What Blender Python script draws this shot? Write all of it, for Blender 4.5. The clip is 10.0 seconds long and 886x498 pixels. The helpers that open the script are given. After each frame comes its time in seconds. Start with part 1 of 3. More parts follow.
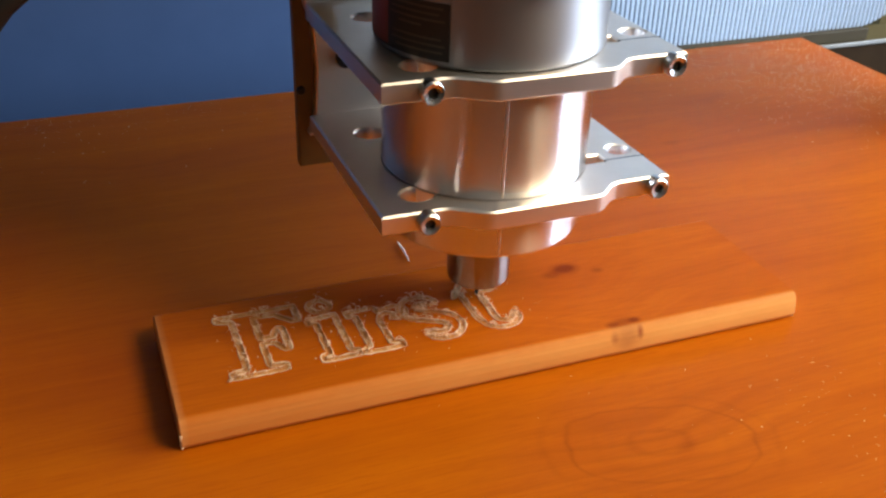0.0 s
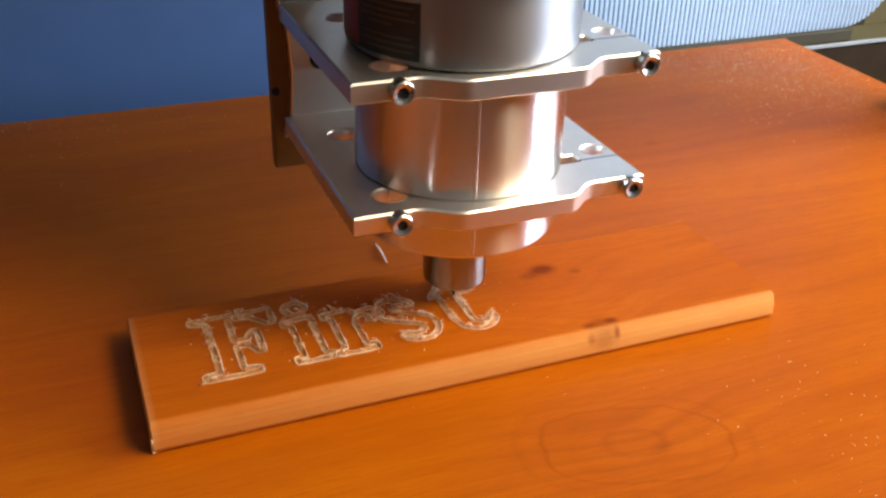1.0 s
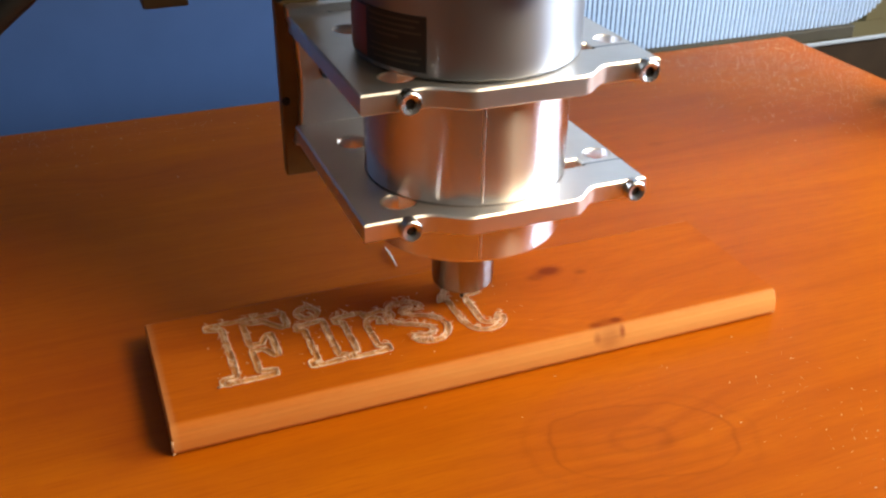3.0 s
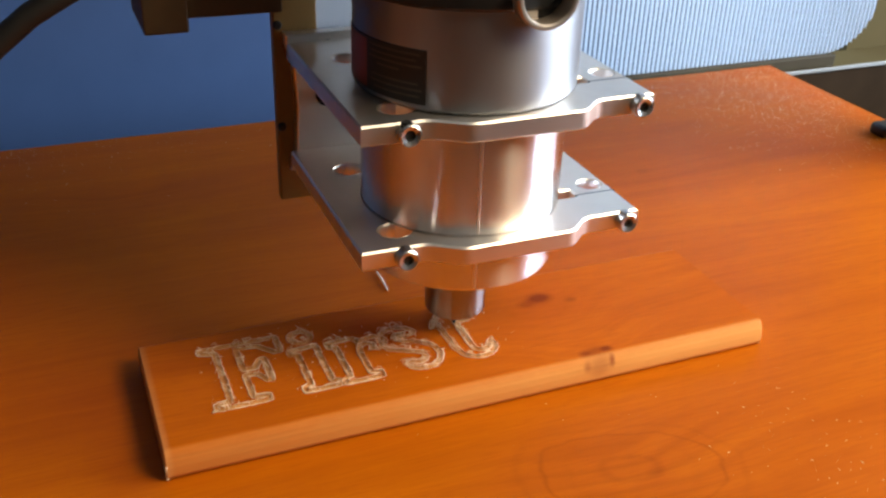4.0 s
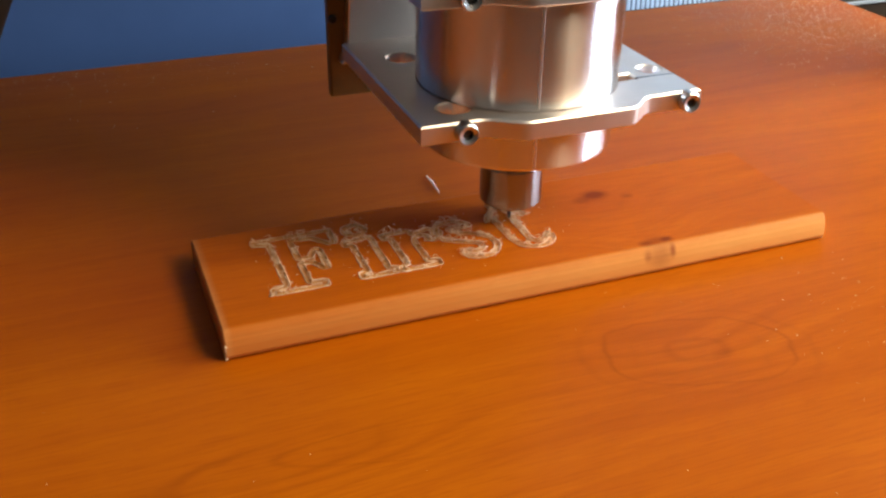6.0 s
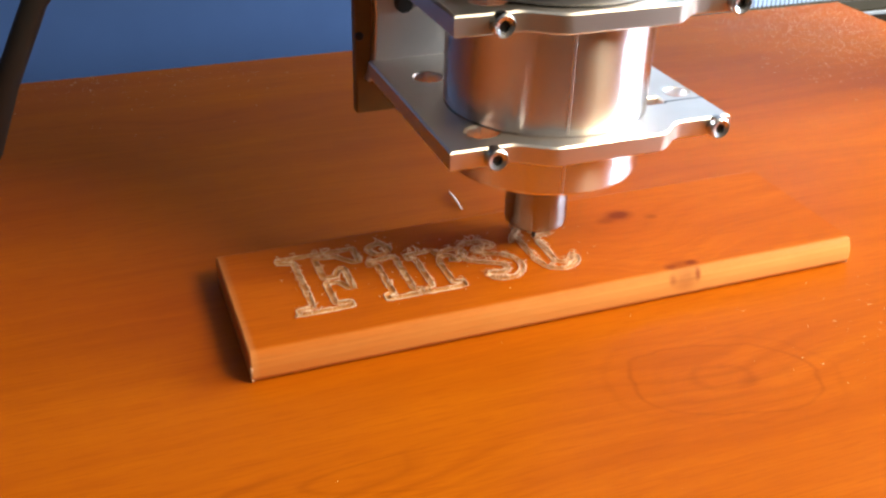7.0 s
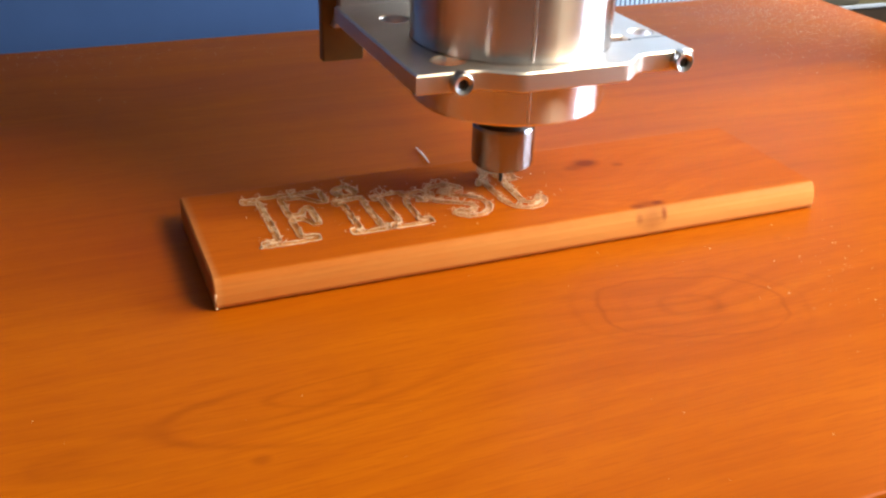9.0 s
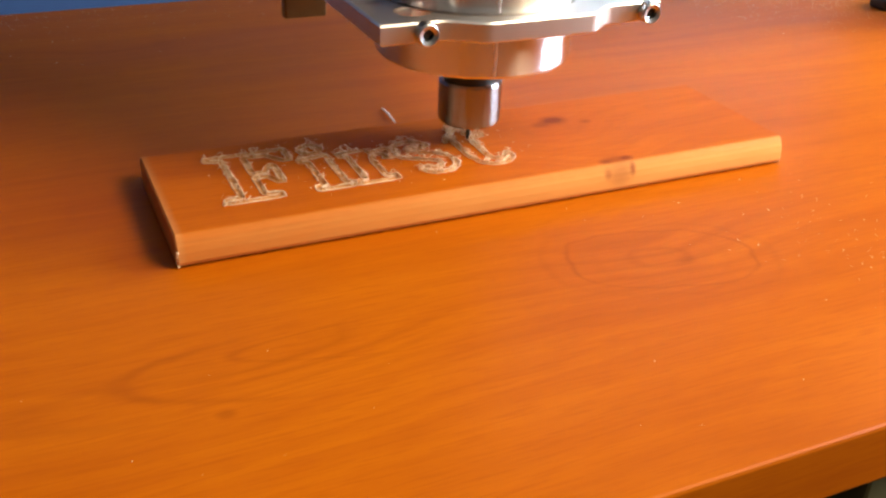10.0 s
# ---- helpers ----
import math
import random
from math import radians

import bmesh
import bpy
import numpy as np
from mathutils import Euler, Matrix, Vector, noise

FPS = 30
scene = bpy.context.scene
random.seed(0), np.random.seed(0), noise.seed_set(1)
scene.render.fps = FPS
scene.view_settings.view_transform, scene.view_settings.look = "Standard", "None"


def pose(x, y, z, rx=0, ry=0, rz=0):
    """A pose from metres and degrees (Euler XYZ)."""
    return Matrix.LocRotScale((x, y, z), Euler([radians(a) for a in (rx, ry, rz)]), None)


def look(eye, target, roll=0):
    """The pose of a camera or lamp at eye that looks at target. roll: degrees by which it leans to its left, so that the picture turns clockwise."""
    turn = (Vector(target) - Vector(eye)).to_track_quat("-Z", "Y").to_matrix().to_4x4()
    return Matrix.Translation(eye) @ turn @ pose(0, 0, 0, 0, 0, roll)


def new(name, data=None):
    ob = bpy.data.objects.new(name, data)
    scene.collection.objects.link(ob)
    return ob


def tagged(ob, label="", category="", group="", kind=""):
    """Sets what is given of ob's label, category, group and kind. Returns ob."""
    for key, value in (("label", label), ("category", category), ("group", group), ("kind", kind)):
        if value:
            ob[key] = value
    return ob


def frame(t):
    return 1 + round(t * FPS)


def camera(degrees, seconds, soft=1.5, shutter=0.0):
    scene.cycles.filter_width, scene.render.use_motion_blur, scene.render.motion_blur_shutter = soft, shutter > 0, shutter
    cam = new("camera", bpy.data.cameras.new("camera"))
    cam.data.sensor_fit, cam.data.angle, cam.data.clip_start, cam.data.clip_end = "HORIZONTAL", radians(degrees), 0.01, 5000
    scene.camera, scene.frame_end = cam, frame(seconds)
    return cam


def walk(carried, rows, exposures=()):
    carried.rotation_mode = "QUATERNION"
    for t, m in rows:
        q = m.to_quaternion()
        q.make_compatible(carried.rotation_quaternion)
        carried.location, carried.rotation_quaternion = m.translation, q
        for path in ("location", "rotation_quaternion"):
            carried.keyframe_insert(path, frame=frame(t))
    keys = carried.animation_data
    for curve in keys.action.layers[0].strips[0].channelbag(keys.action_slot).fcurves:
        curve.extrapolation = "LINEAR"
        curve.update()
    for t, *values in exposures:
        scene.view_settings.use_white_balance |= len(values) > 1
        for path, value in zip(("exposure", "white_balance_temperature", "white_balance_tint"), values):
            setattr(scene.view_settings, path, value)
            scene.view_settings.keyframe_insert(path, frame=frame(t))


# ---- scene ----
cam = camera(48.5, 10.0, soft=2.5)
PATH = [
    (0, (-0.0161, -0.2907, 0.2439), (0.5363, 1.0812, -0.5941), 1.7),
    (0.5, (-0.0093, -0.2907, 0.2422), (0.5551, 1.0786, -0.5924), 1.7),
    (1, (-0.0085, -0.2924, 0.2422), (0.5551, 1.0786, -0.5899), 1.6),
    (1.5, (-0.0136, -0.2966, 0.2439), (0.5576, 1.0710, -0.5882), 1.7),
    (2, (-0.0145, -0.2975, 0.2456), (0.5534, 1.0684, -0.5924), 1.4),
    (2.5, (-0.0161, -0.2975, 0.2490), (0.5618, 1.0684, -0.5806), 1.3),
    (2.7, (-0.0110, -0.3000, 0.2490), (0.5397, 1.0744, -0.5865), 0.5),
    (3.8, (-0.0179, -0.3000, 0.2550), (0.5525, 1.0727, -0.5695), 1.3),
    (4, (-0.0187, -0.2983, 0.2567), (0.5712, 1.0727, -0.5567), 2.1),
    (4.5, (-0.0170, -0.2992, 0.2592), (0.5635, 1.0735, -0.5585), 1.8),
    (5, (-0.0161, -0.3000, 0.2592), (0.5593, 1.0778, -0.5534), 1.6),
    (5.5, (-0.0247, -0.3051, 0.2329), (0.5219, 1.0625, -0.6171), 1.0),
    (5.7, (-0.0289, -0.3068, 0.2185), (0.5142, 1.0659, -0.6248), 0.8),
    (6.8, (-0.0433, -0.2949, 0.2185), (0.5074, 1.0676, -0.6366), 0.8),
    (7, (-0.0399, -0.2958, 0.2287), (0.4921, 1.0727, -0.6281), 1.4),
    (7.5, (-0.0323, -0.3094, 0.2006), (0.5142, 1.0650, -0.6375), 2.9),
    (8, (-0.0340, -0.3111, 0.1955), (0.5856, 1.0472, -0.6179), 3.7),
    (8.5, (-0.0399, -0.3102, 0.1989), (0.5593, 1.0540, -0.6188), 2.9),
    (9, (-0.0442, -0.3136, 0.1921), (0.5448, 1.0650, -0.6086), 2.0),
    (9.2, (-0.0459, -0.3068, 0.1726), (0.5312, 1.0472, -0.6783), -0.3),
    (9.3, (-0.0450, -0.3034, 0.1793), (0.5432, 1.0319, -0.6927), 0.4),
    (9.5, (-0.0425, -0.3085, 0.1861), (0.5551, 1.0438, -0.6536), 0.3),
    (10, (-0.0433, -0.3136, 0.1810), (0.5899, 1.0285, -0.6477), 2.3),
]
walk(cam, [(t, look(eye, target, roll)) for t, eye, target, roll in PATH],
     exposures=[(0, -0.19), (0.5, -0.05), (2.5, -0.04), (4.0, -0.12), (4.5, -0.22), (5.0, -0.28), (5.5, -0.27), (7.0, 0.29), (7.5, 0.42), (8.0, 0.32), (8.5, 0.24), (9.0, 0.21), (9.5, 0.26), (10, 0.29)])

# ---- light ----
world = bpy.data.worlds.new("world")
scene.world = world
world.use_nodes = True
wn = world.node_tree
sky = wn.nodes.new("ShaderNodeTexSky")
sky.sky_type = "NISHITA"
sky.sun_disc = False
sky.sun_elevation, sky.sun_rotation = radians(32), radians(100)
wn.links.new(sky.outputs[0], wn.nodes["Background"].inputs[0])
wn.nodes["Background"].inputs[1].default_value = 0.1


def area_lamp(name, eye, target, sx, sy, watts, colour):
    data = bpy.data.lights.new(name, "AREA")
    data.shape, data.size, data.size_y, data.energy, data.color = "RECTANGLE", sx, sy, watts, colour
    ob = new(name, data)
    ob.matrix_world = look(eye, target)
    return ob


area_lamp("window_daylight", (1.30, -0.24, 0.50), (0.0, -0.24, 0.50), 0.74, 0.88, 48.0, (0.66, 0.81, 1.0))
area_lamp("back_window_daylight", (0.56, 0.62, 0.30), (0.56, 0.0, 0.30), 0.40, 0.84, 2.7, (0.66, 0.84, 1.0))
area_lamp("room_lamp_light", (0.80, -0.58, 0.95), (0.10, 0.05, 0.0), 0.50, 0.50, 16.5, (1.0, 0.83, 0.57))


# ---- materials ----
class Nodes:
    """A small builder for one node material."""

    def __init__(self, name):
        self.mat = bpy.data.materials.new(name)
        self.mat.use_nodes = True
        self.tree = self.mat.node_tree
        self.bsdf = self.tree.nodes["Principled BSDF"]
        self.out = self.tree.nodes["Material Output"]
        self.co = self.tree.nodes.new("ShaderNodeTexCoord").outputs["Object"]

    def put(self, socket, value):
        if isinstance(value, bpy.types.NodeSocket):
            self.tree.links.new(value, socket)
        else:
            socket.default_value = value

    def math(self, op, a, b=0.0, c=0.0):
        n = self.tree.nodes.new("ShaderNodeMath")
        n.operation = op
        for s, v in zip(n.inputs, (a, b, c)):
            self.put(s, v)
        return n.outputs[0]

    def split(self, v):
        n = self.tree.nodes.new("ShaderNodeSeparateXYZ")
        self.put(n.inputs[0], v)
        return n.outputs

    def join(self, x, y, z):
        n = self.tree.nodes.new("ShaderNodeCombineXYZ")
        for s, v in zip(n.inputs, (x, y, z)):
            self.put(s, v)
        return n.outputs[0]

    def noise(self, v, scale, detail=4.0, rough=0.55, dist=0.0):
        n = self.tree.nodes.new("ShaderNodeTexNoise")
        self.put(n.inputs["Vector"], v)
        n.inputs["Scale"].default_value, n.inputs["Detail"].default_value = scale, detail
        n.inputs["Roughness"].default_value, n.inputs["Distortion"].default_value = rough, dist
        return n.outputs[0]

    def scaled(self, v, s):
        n = self.tree.nodes.new("ShaderNodeMapping")
        self.put(n.inputs[0], v)
        n.inputs["Scale"].default_value = s
        return n.outputs[0]

    def ramp(self, f, *stops):
        n = self.tree.nodes.new("ShaderNodeValToRGB")
        self.put(n.inputs[0], f)
        e = n.color_ramp.elements
        while len(e) < len(stops):
            e.new(0.5)
        for el, (p, c) in zip(e, stops):
            el.position = p
            el.color = (*c, 1) if isinstance(c, tuple) else (c, c, c, 1)
        return n.outputs[0]

    def mix(self, f, a, b, blend="MIX"):
        n = self.tree.nodes.new("ShaderNodeMix")
        n.data_type, n.blend_type = "RGBA", blend
        for s, v in ((n.inputs[0], f), (n.inputs[6], a), (n.inputs[7], b)):
            if isinstance(v, tuple) and len(v) == 3:
                v = (*v, 1)
            self.put(s, v)
        return n.outputs[2]

    def gauss(self, x, y, cx, cy, sx, sy):
        """A soft round spot in the plane."""
        u = self.math("MULTIPLY", self.math("SUBTRACT", x, cx), 1 / sx)
        v = self.math("MULTIPLY", self.math("SUBTRACT", y, cy), 1 / sy)
        r = self.math("ADD", self.math("MULTIPLY", u, u), self.math("MULTIPLY", v, v))
        return self.math("EXPONENT", self.math("MULTIPLY", r, -1.0))

    def bump(self, h, strength, distance):
        n = self.tree.nodes.new("ShaderNodeBump")
        n.inputs["Strength"].default_value, n.inputs["Distance"].default_value = strength, distance
        self.put(n.inputs["Height"], h)
        self.put(self.bsdf.inputs["Normal"], n.outputs[0])

    def set(self, **kw):
        for k, v in kw.items():
            k = {"colour": "Base Color", "rough": "Roughness", "metal": "Metallic", "aniso": "Anisotropic", "turn": "Anisotropic Rotation",
                 "coat": "Coat Weight", "coat_rough": "Coat Roughness", "spec": "Specular IOR Level"}[k]
            if isinstance(v, tuple) and len(v) == 3:
                v = (*v, 1)
            self.put(self.bsdf.inputs[k], v)
        return self.mat


def plain(name, colour, rough, metal=0.0, vary=0.12, scale=60.0, bump=0.1, gloss=0.5):
    m = Nodes(name)
    n = m.noise(m.co, scale, 5)
    big = m.noise(m.co, scale * 0.13, 3)
    f = m.math("ADD", m.math("MULTIPLY", n, 0.5), m.math("MULTIPLY", big, 0.5))
    col = m.ramp(f, (0.3, tuple(c * (1 - vary) for c in colour)), (0.7, tuple(min(1, c * (1 + vary)) for c in colour)))
    r = m.math("ADD", m.math("MULTIPLY", f, 0.2), rough - 0.1)
    if bump:
        m.bump(n, bump, 0.0004)
    return m.set(colour=col, rough=r, metal=metal, spec=gloss)


def wood(name, dark, mid, light, knots, lines, rough, coat, bumpy, dark_knots=(), sheen=0.13, rings=0.5):
    """Grain along x that bows round the knots (x, y, width, depth, push)."""
    m = Nodes(name)
    x, y, z = m.split(m.co)
    wob = m.noise(m.scaled(m.co, (3.0, 14.0, 14.0)), 1.6, 3)
    f = m.math("ADD", m.math("ADD", y, m.math("MULTIPLY", z, 0.7)), m.math("MULTIPLY", m.math("SUBTRACT", wob, 0.5), 0.030))
    for cx, cy, sx, sy, push in knots:
        f = m.math("ADD", f, m.math("MULTIPLY", m.gauss(x, y, cx, cy, sx, sy), push))
    g1 = m.noise(m.join(m.math("MULTIPLY", f, lines), m.math("MULTIPLY", x, 2.0), 0.0), 1.0, 3, 0.6)
    g2 = m.noise(m.join(m.math("MULTIPLY", f, lines * 6), m.math("MULTIPLY", x, 9.0), 3.0), 1.0, 4, 0.65)
    blot = m.noise(m.scaled(m.co, (1.0, 2.2, 2.2)), 9.0, 3)
    pores = m.noise(m.scaled(m.co, (60.0, 900.0, 900.0)), 1.0, 2)
    v = m.math("ADD", m.math("MULTIPLY", g1, 0.38), m.math("ADD", m.math("MULTIPLY", g2, 0.22), m.math("MULTIPLY", blot, 0.40)))
    col = m.ramp(v, (0.31, dark), (0.48, mid), (0.67, light))
    lines_at = m.math("PINGPONG", m.math("MULTIPLY", m.math("ADD", f, m.math("MULTIPLY", m.math("SUBTRACT", blot, 0.5), 0.004)), lines * 1.6), 0.5)
    thin = m.math("MULTIPLY", m.ramp(lines_at, (0.0, 1.0), (0.30, 0.0)), m.ramp(m.noise(m.scaled(m.co, (8.0, 20.0, 20.0)), 1.5, 2), (0.45, 0.0), (0.65, rings * 0.35)))
    for cx, cy, sx, sy, push in knots[:2]:
        near = m.math("MULTIPLY", m.ramp(lines_at, (0.0, 1.0), (0.28, 0.0)), m.math("MULTIPLY", m.gauss(x, y, cx, cy, sx * 0.95, sy * 1.2), rings))
        thin = m.math("MAXIMUM", thin, near)
    col = m.mix(thin, col, tuple(c * 0.82 for c in dark))
    col = m.mix(m.ramp(pores, (0.48, 0.0), (0.70, 0.50)), col, dark)
    for cx, cy, s, depth in dark_knots:
        spot = m.gauss(x, y, cx, cy, s * 1.5, s)
        spot = m.math("MULTIPLY", spot, m.math("ADD", 0.4, g2))
        col = m.mix(m.ramp(spot, (0.15, 0.0), (0.75, depth)), col, tuple(c * k for c, k in zip(dark, (0.48, 0.30, 0.9))))
    m.bump(m.math("ADD", m.math("MULTIPLY", pores, -0.4), g2), bumpy, 0.0003)
    r = m.math("ADD", rough, m.math("MULTIPLY", m.math("SUBTRACT", blot, 0.5), 0.16))
    m.set(colour=col, rough=r, coat=coat, coat_rough=0.28, spec=sheen)
    return m


DESK_N = wood("cherry_laminate", (0.335, 0.059, 0.0008), (0.425, 0.087, 0.0008), (0.505, 0.115, 0.001),
            [(0.172, -0.056, 0.050, 0.022, 0.012), (0.026, -0.066, 0.050, 0.012, 0.010), (-0.01, -0.078, 0.07, 0.03, 0.016),
             (0.30, 0.20, 0.09, 0.03, 0.02), (0.02, 0.25, 0.06, 0.02, 0.02)], 70, 0.42, 0.0, 0.05,
            [(0.178, -0.060, 0.003, 0.22), (-0.003, -0.0872, 0.0022, 0.38), (0.33, 0.19, 0.004, 0.25)], sheen=0.08, rings=0.5)


def figure(m, tint):
    """The printed figure of the laminate: thin dark ovals round an eye and two hairpin loops."""
    x, y, z = m.split(m.co)
    wav = m.math("SUBTRACT", m.noise(m.co, 45.0, 3), 0.5)
    dx, dy = m.math("SUBTRACT", x, 0.1690), m.math("SUBTRACT", y, -0.0555)
    c, s_ = math.cos(radians(-16)), math.sin(radians(-16))
    u = m.math("MULTIPLY", m.math("ADD", m.math("MULTIPLY", dx, c), m.math("MULTIPLY", dy, s_)), 1 / 0.0368)
    v = m.math("MULTIPLY", m.math("SUBTRACT", m.math("MULTIPLY", dy, c), m.math("MULTIPLY", dx, s_)), 1 / 0.0212)
    r = m.math("ADD", m.math("POWER", m.math("ADD", m.math("POWER", m.math("ABSOLUTE", u), 2.7), m.math("POWER", m.math("ABSOLUTE", v), 2.7)), 0.37), m.math("MULTIPLY", wav, 0.30))
    total = 0.0
    for at, wide, deep in ((1.0, 0.026, 0.40), (1.24, 0.05, 0.14), (0.30, 0.06, 0.30), (0.70, 0.05, 0.08)):
        k = m.math("MULTIPLY", m.math("SUBTRACT", r, at), 1 / wide)
        total = m.math("MAXIMUM", total, m.math("MULTIPLY", m.math("EXPONENT", m.math("MULTIPLY", m.math("MULTIPLY", k, k), -1.0)), deep))
    for x0, y0, w, long, deep in ((0.0045, -0.0605, 0.0048, 0.010, 0.46), (-0.031, -0.0640, 0.0110, 0.018, 0.42), (-0.062, -0.0700, 0.0120, 0.040, 0.30)):
        q = m.math("MULTIPLY", m.math("SUBTRACT", y, m.math("ADD", y0, m.math("MULTIPLY", m.math("SUBTRACT", x, x0), -0.10))), 1 / w)
        h = m.math("ADD", m.math("SUBTRACT", m.math("MULTIPLY", q, q), m.math("MULTIPLY", m.math("SUBTRACT", x, x0), 1 / long)), m.math("MULTIPLY", wav, 0.8))
        k = m.math("MULTIPLY", h, 1 / 0.28)
        line = m.math("EXPONENT", m.math("MULTIPLY", m.math("MULTIPLY", k, k), -1.0))
        line = m.math("MULTIPLY", line, m.math("MULTIPLY", m.gauss(x, y, x0 + 0.012, y0, 0.036, 0.05), deep))
        total = m.math("MAXIMUM", total, line)
    total = m.math("MULTIPLY", total, m.ramp(m.noise(m.co, 38.0, 3), (0.30, 0.35), (0.60, 1.0)))
    base = m.bsdf.inputs["Base Color"].links[0].from_socket
    return m.set(colour=m.mix(total, base, tint))


DESK = figure(DESK_N, (0.20, 0.028, 0.001))
PINE_N = wood("stained_pine", (0.34, 0.063, 0.001), (0.44, 0.088, 0.001), (0.53, 0.118, 0.002),
              [(0.184, 0.020, 0.030, 0.030, 0.02), (0.09, 0.04, 0.10, 0.02, 0.012)], 95, 0.50, 0.0, 0.12,
              [(0.183, 0.053, 0.0045, 0.9), (0.187, 0.004, 0.0050, 0.50), (0.192, 0.005, 0.0020, 0.8), (0.181, 0.004, 0.0022, 0.6), (0.175, 0.050, 0.0032, 0.5), (0.197, 0.047, 0.0022, 0.5)], rings=0.1, sheen=0.06)
ex, ey, ez = PINE_N.split(PINE_N.co)
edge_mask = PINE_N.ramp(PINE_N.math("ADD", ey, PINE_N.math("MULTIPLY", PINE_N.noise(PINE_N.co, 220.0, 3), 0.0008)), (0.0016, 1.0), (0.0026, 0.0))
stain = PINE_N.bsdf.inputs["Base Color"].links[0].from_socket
# front edge mixed paler than the top, more so towards the right end
paled = PINE_N.math("ADD", PINE_N.ramp(ex, (0.02, 0.34), (0.24, 0.95)), PINE_N.math("MULTIPLY", PINE_N.math("SUBTRACT", PINE_N.noise(PINE_N.scaled(PINE_N.co, (30.0, 160.0, 160.0)), 1.0, 4), 0.5), 0.35))
PINE_N.set(colour=PINE_N.mix(PINE_N.math("MULTIPLY", edge_mask, paled), stain, PINE_N.mix(0.72, stain, (0.85, 0.41, 0.11))))
bare_end = PINE_N.ramp(PINE_N.math("ADD", ex, PINE_N.math("MULTIPLY", PINE_N.noise(PINE_N.co, 300.0, 3), 0.0006)), (0.0003, 1.0), (0.0006, 0.0))
PINE_N.set(colour=PINE_N.mix(PINE_N.math("MULTIPLY", bare_end, 0.3), PINE_N.bsdf.inputs["Base Color"].links[0].from_socket, (0.62, 0.40, 0.17)))
grain_noise = PINE_N.noise(PINE_N.scaled(PINE_N.co, (90.0, 260.0, 260.0)), 1.0, 4)
for kx, kz, sx, sz, deep in ((0.1865, 0.0085, 0.0070, 0.0055, 0.42), (0.1925, 0.0105, 0.0016, 0.0040, 0.85), (0.1800, 0.0095, 0.0020, 0.0030, 0.5)):
    spot = PINE_N.math("MULTIPLY", PINE_N.math("MULTIPLY", PINE_N.gauss(ex, ez, kx, kz, sx, sz), edge_mask), PINE_N.math("ADD", 0.35, grain_noise))
    PINE_N.set(colour=PINE_N.mix(PINE_N.ramp(spot, (0.15, 0.0), (0.8, deep)), PINE_N.bsdf.inputs["Base Color"].links[0].from_socket, (0.26, 0.052, 0.014)))
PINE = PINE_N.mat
CUT = plain("fresh_cut_wood", (0.54, 0.22, 0.05), 0.75, vary=0.3, scale=500, bump=0.3)
BARE = plain("bare_wood", (0.72, 0.50, 0.28), 0.75, vary=0.2, scale=400, bump=0.3)
SLIVER = plain("dry_sliver", (0.80, 0.74, 0.66), 0.7, vary=0.1)
FUZZ = plain("wood_fuzz", (0.73, 0.49, 0.28), 0.8, vary=0.2, scale=500, bump=0.2)
DUST = plain("sawdust_grain", (0.74, 0.58, 0.42), 0.85, vary=0.25, scale=300, bump=0.0)


def turned(name, colour, rough, aniso):
    """Aluminium turned on a lathe: fine rings round the axis."""
    m = Nodes(name)
    x, y, z = m.split(m.co)
    rings = m.noise(m.join(0.0, 0.0, z), 2600.0, 3)
    smear = m.noise(m.scaled(m.co, (60.0, 60.0, 12.0)), 1.0, 4)
    tang = m.tree.nodes.new("ShaderNodeTangent")
    tang.direction_type, tang.axis = "RADIAL", "Z"
    m.put(m.bsdf.inputs["Tangent"], tang.outputs[0])
    col = m.mix(m.ramp(smear, (0.35, 0.0), (0.75, 0.35)), colour, tuple(c * 0.72 for c in colour))
    m.bump(rings, 0.05, 0.0002)
    return m.set(colour=col, rough=m.math("ADD", rough - 0.05, m.math("MULTIPLY", smear, 0.12)), metal=1.0, aniso=aniso, turn=0.25)


def milled(name, colour, rough):
    m = Nodes(name)
    n = m.noise(m.scaled(m.co, (40.0, 500.0, 500.0)), 1.0, 4)
    smear = m.noise(m.co, 45.0, 4)
    col = m.mix(m.ramp(smear, (0.35, 0.0), (0.75, 0.3)), colour, tuple(c * 0.75 for c in colour))
    m.bump(n, 0.06, 0.0002)
    return m.set(colour=col, rough=m.math("ADD", rough - 0.06, m.math("MULTIPLY", smear, 0.14)), metal=1.0)


ALU_TURNED = turned("turned_aluminium", (0.88, 0.86, 0.87), 0.24, 1.0)
ALU_SATIN = turned("satin_aluminium", (0.36, 0.36, 0.375), 0.43, 0.6)
STEEL_TURNED = turned("turned_steel", (0.36, 0.34, 0.335), 0.24, 1.0)
ALU_BORE = turned("bored_aluminium", (0.86, 0.86, 0.88), 0.40, 0.0)
ALU_MILLED = milled("milled_aluminium", (0.85, 0.78, 0.69), 0.38)
STEEL = plain("screw_steel", (0.52, 0.50, 0.48), 0.28, 1.0, scale=300, bump=0.05)
DARK_STEEL = plain("dark_steel", (0.05, 0.048, 0.045), 0.45, 0.8, scale=300)
BLACK = plain("black_plastic", (0.016, 0.015, 0.015), 0.42, vary=0.2, scale=250)
RUBBER = plain("black_rubber", (0.012, 0.012, 0.013), 0.6, vary=0.2, scale=120)
LABEL_BLACK = plain("label_black", (0.020, 0.017, 0.016), 0.4, vary=0.1)
LABEL_RED = plain("label_red", (0.20, 0.035, 0.012), 0.45, vary=0.15)
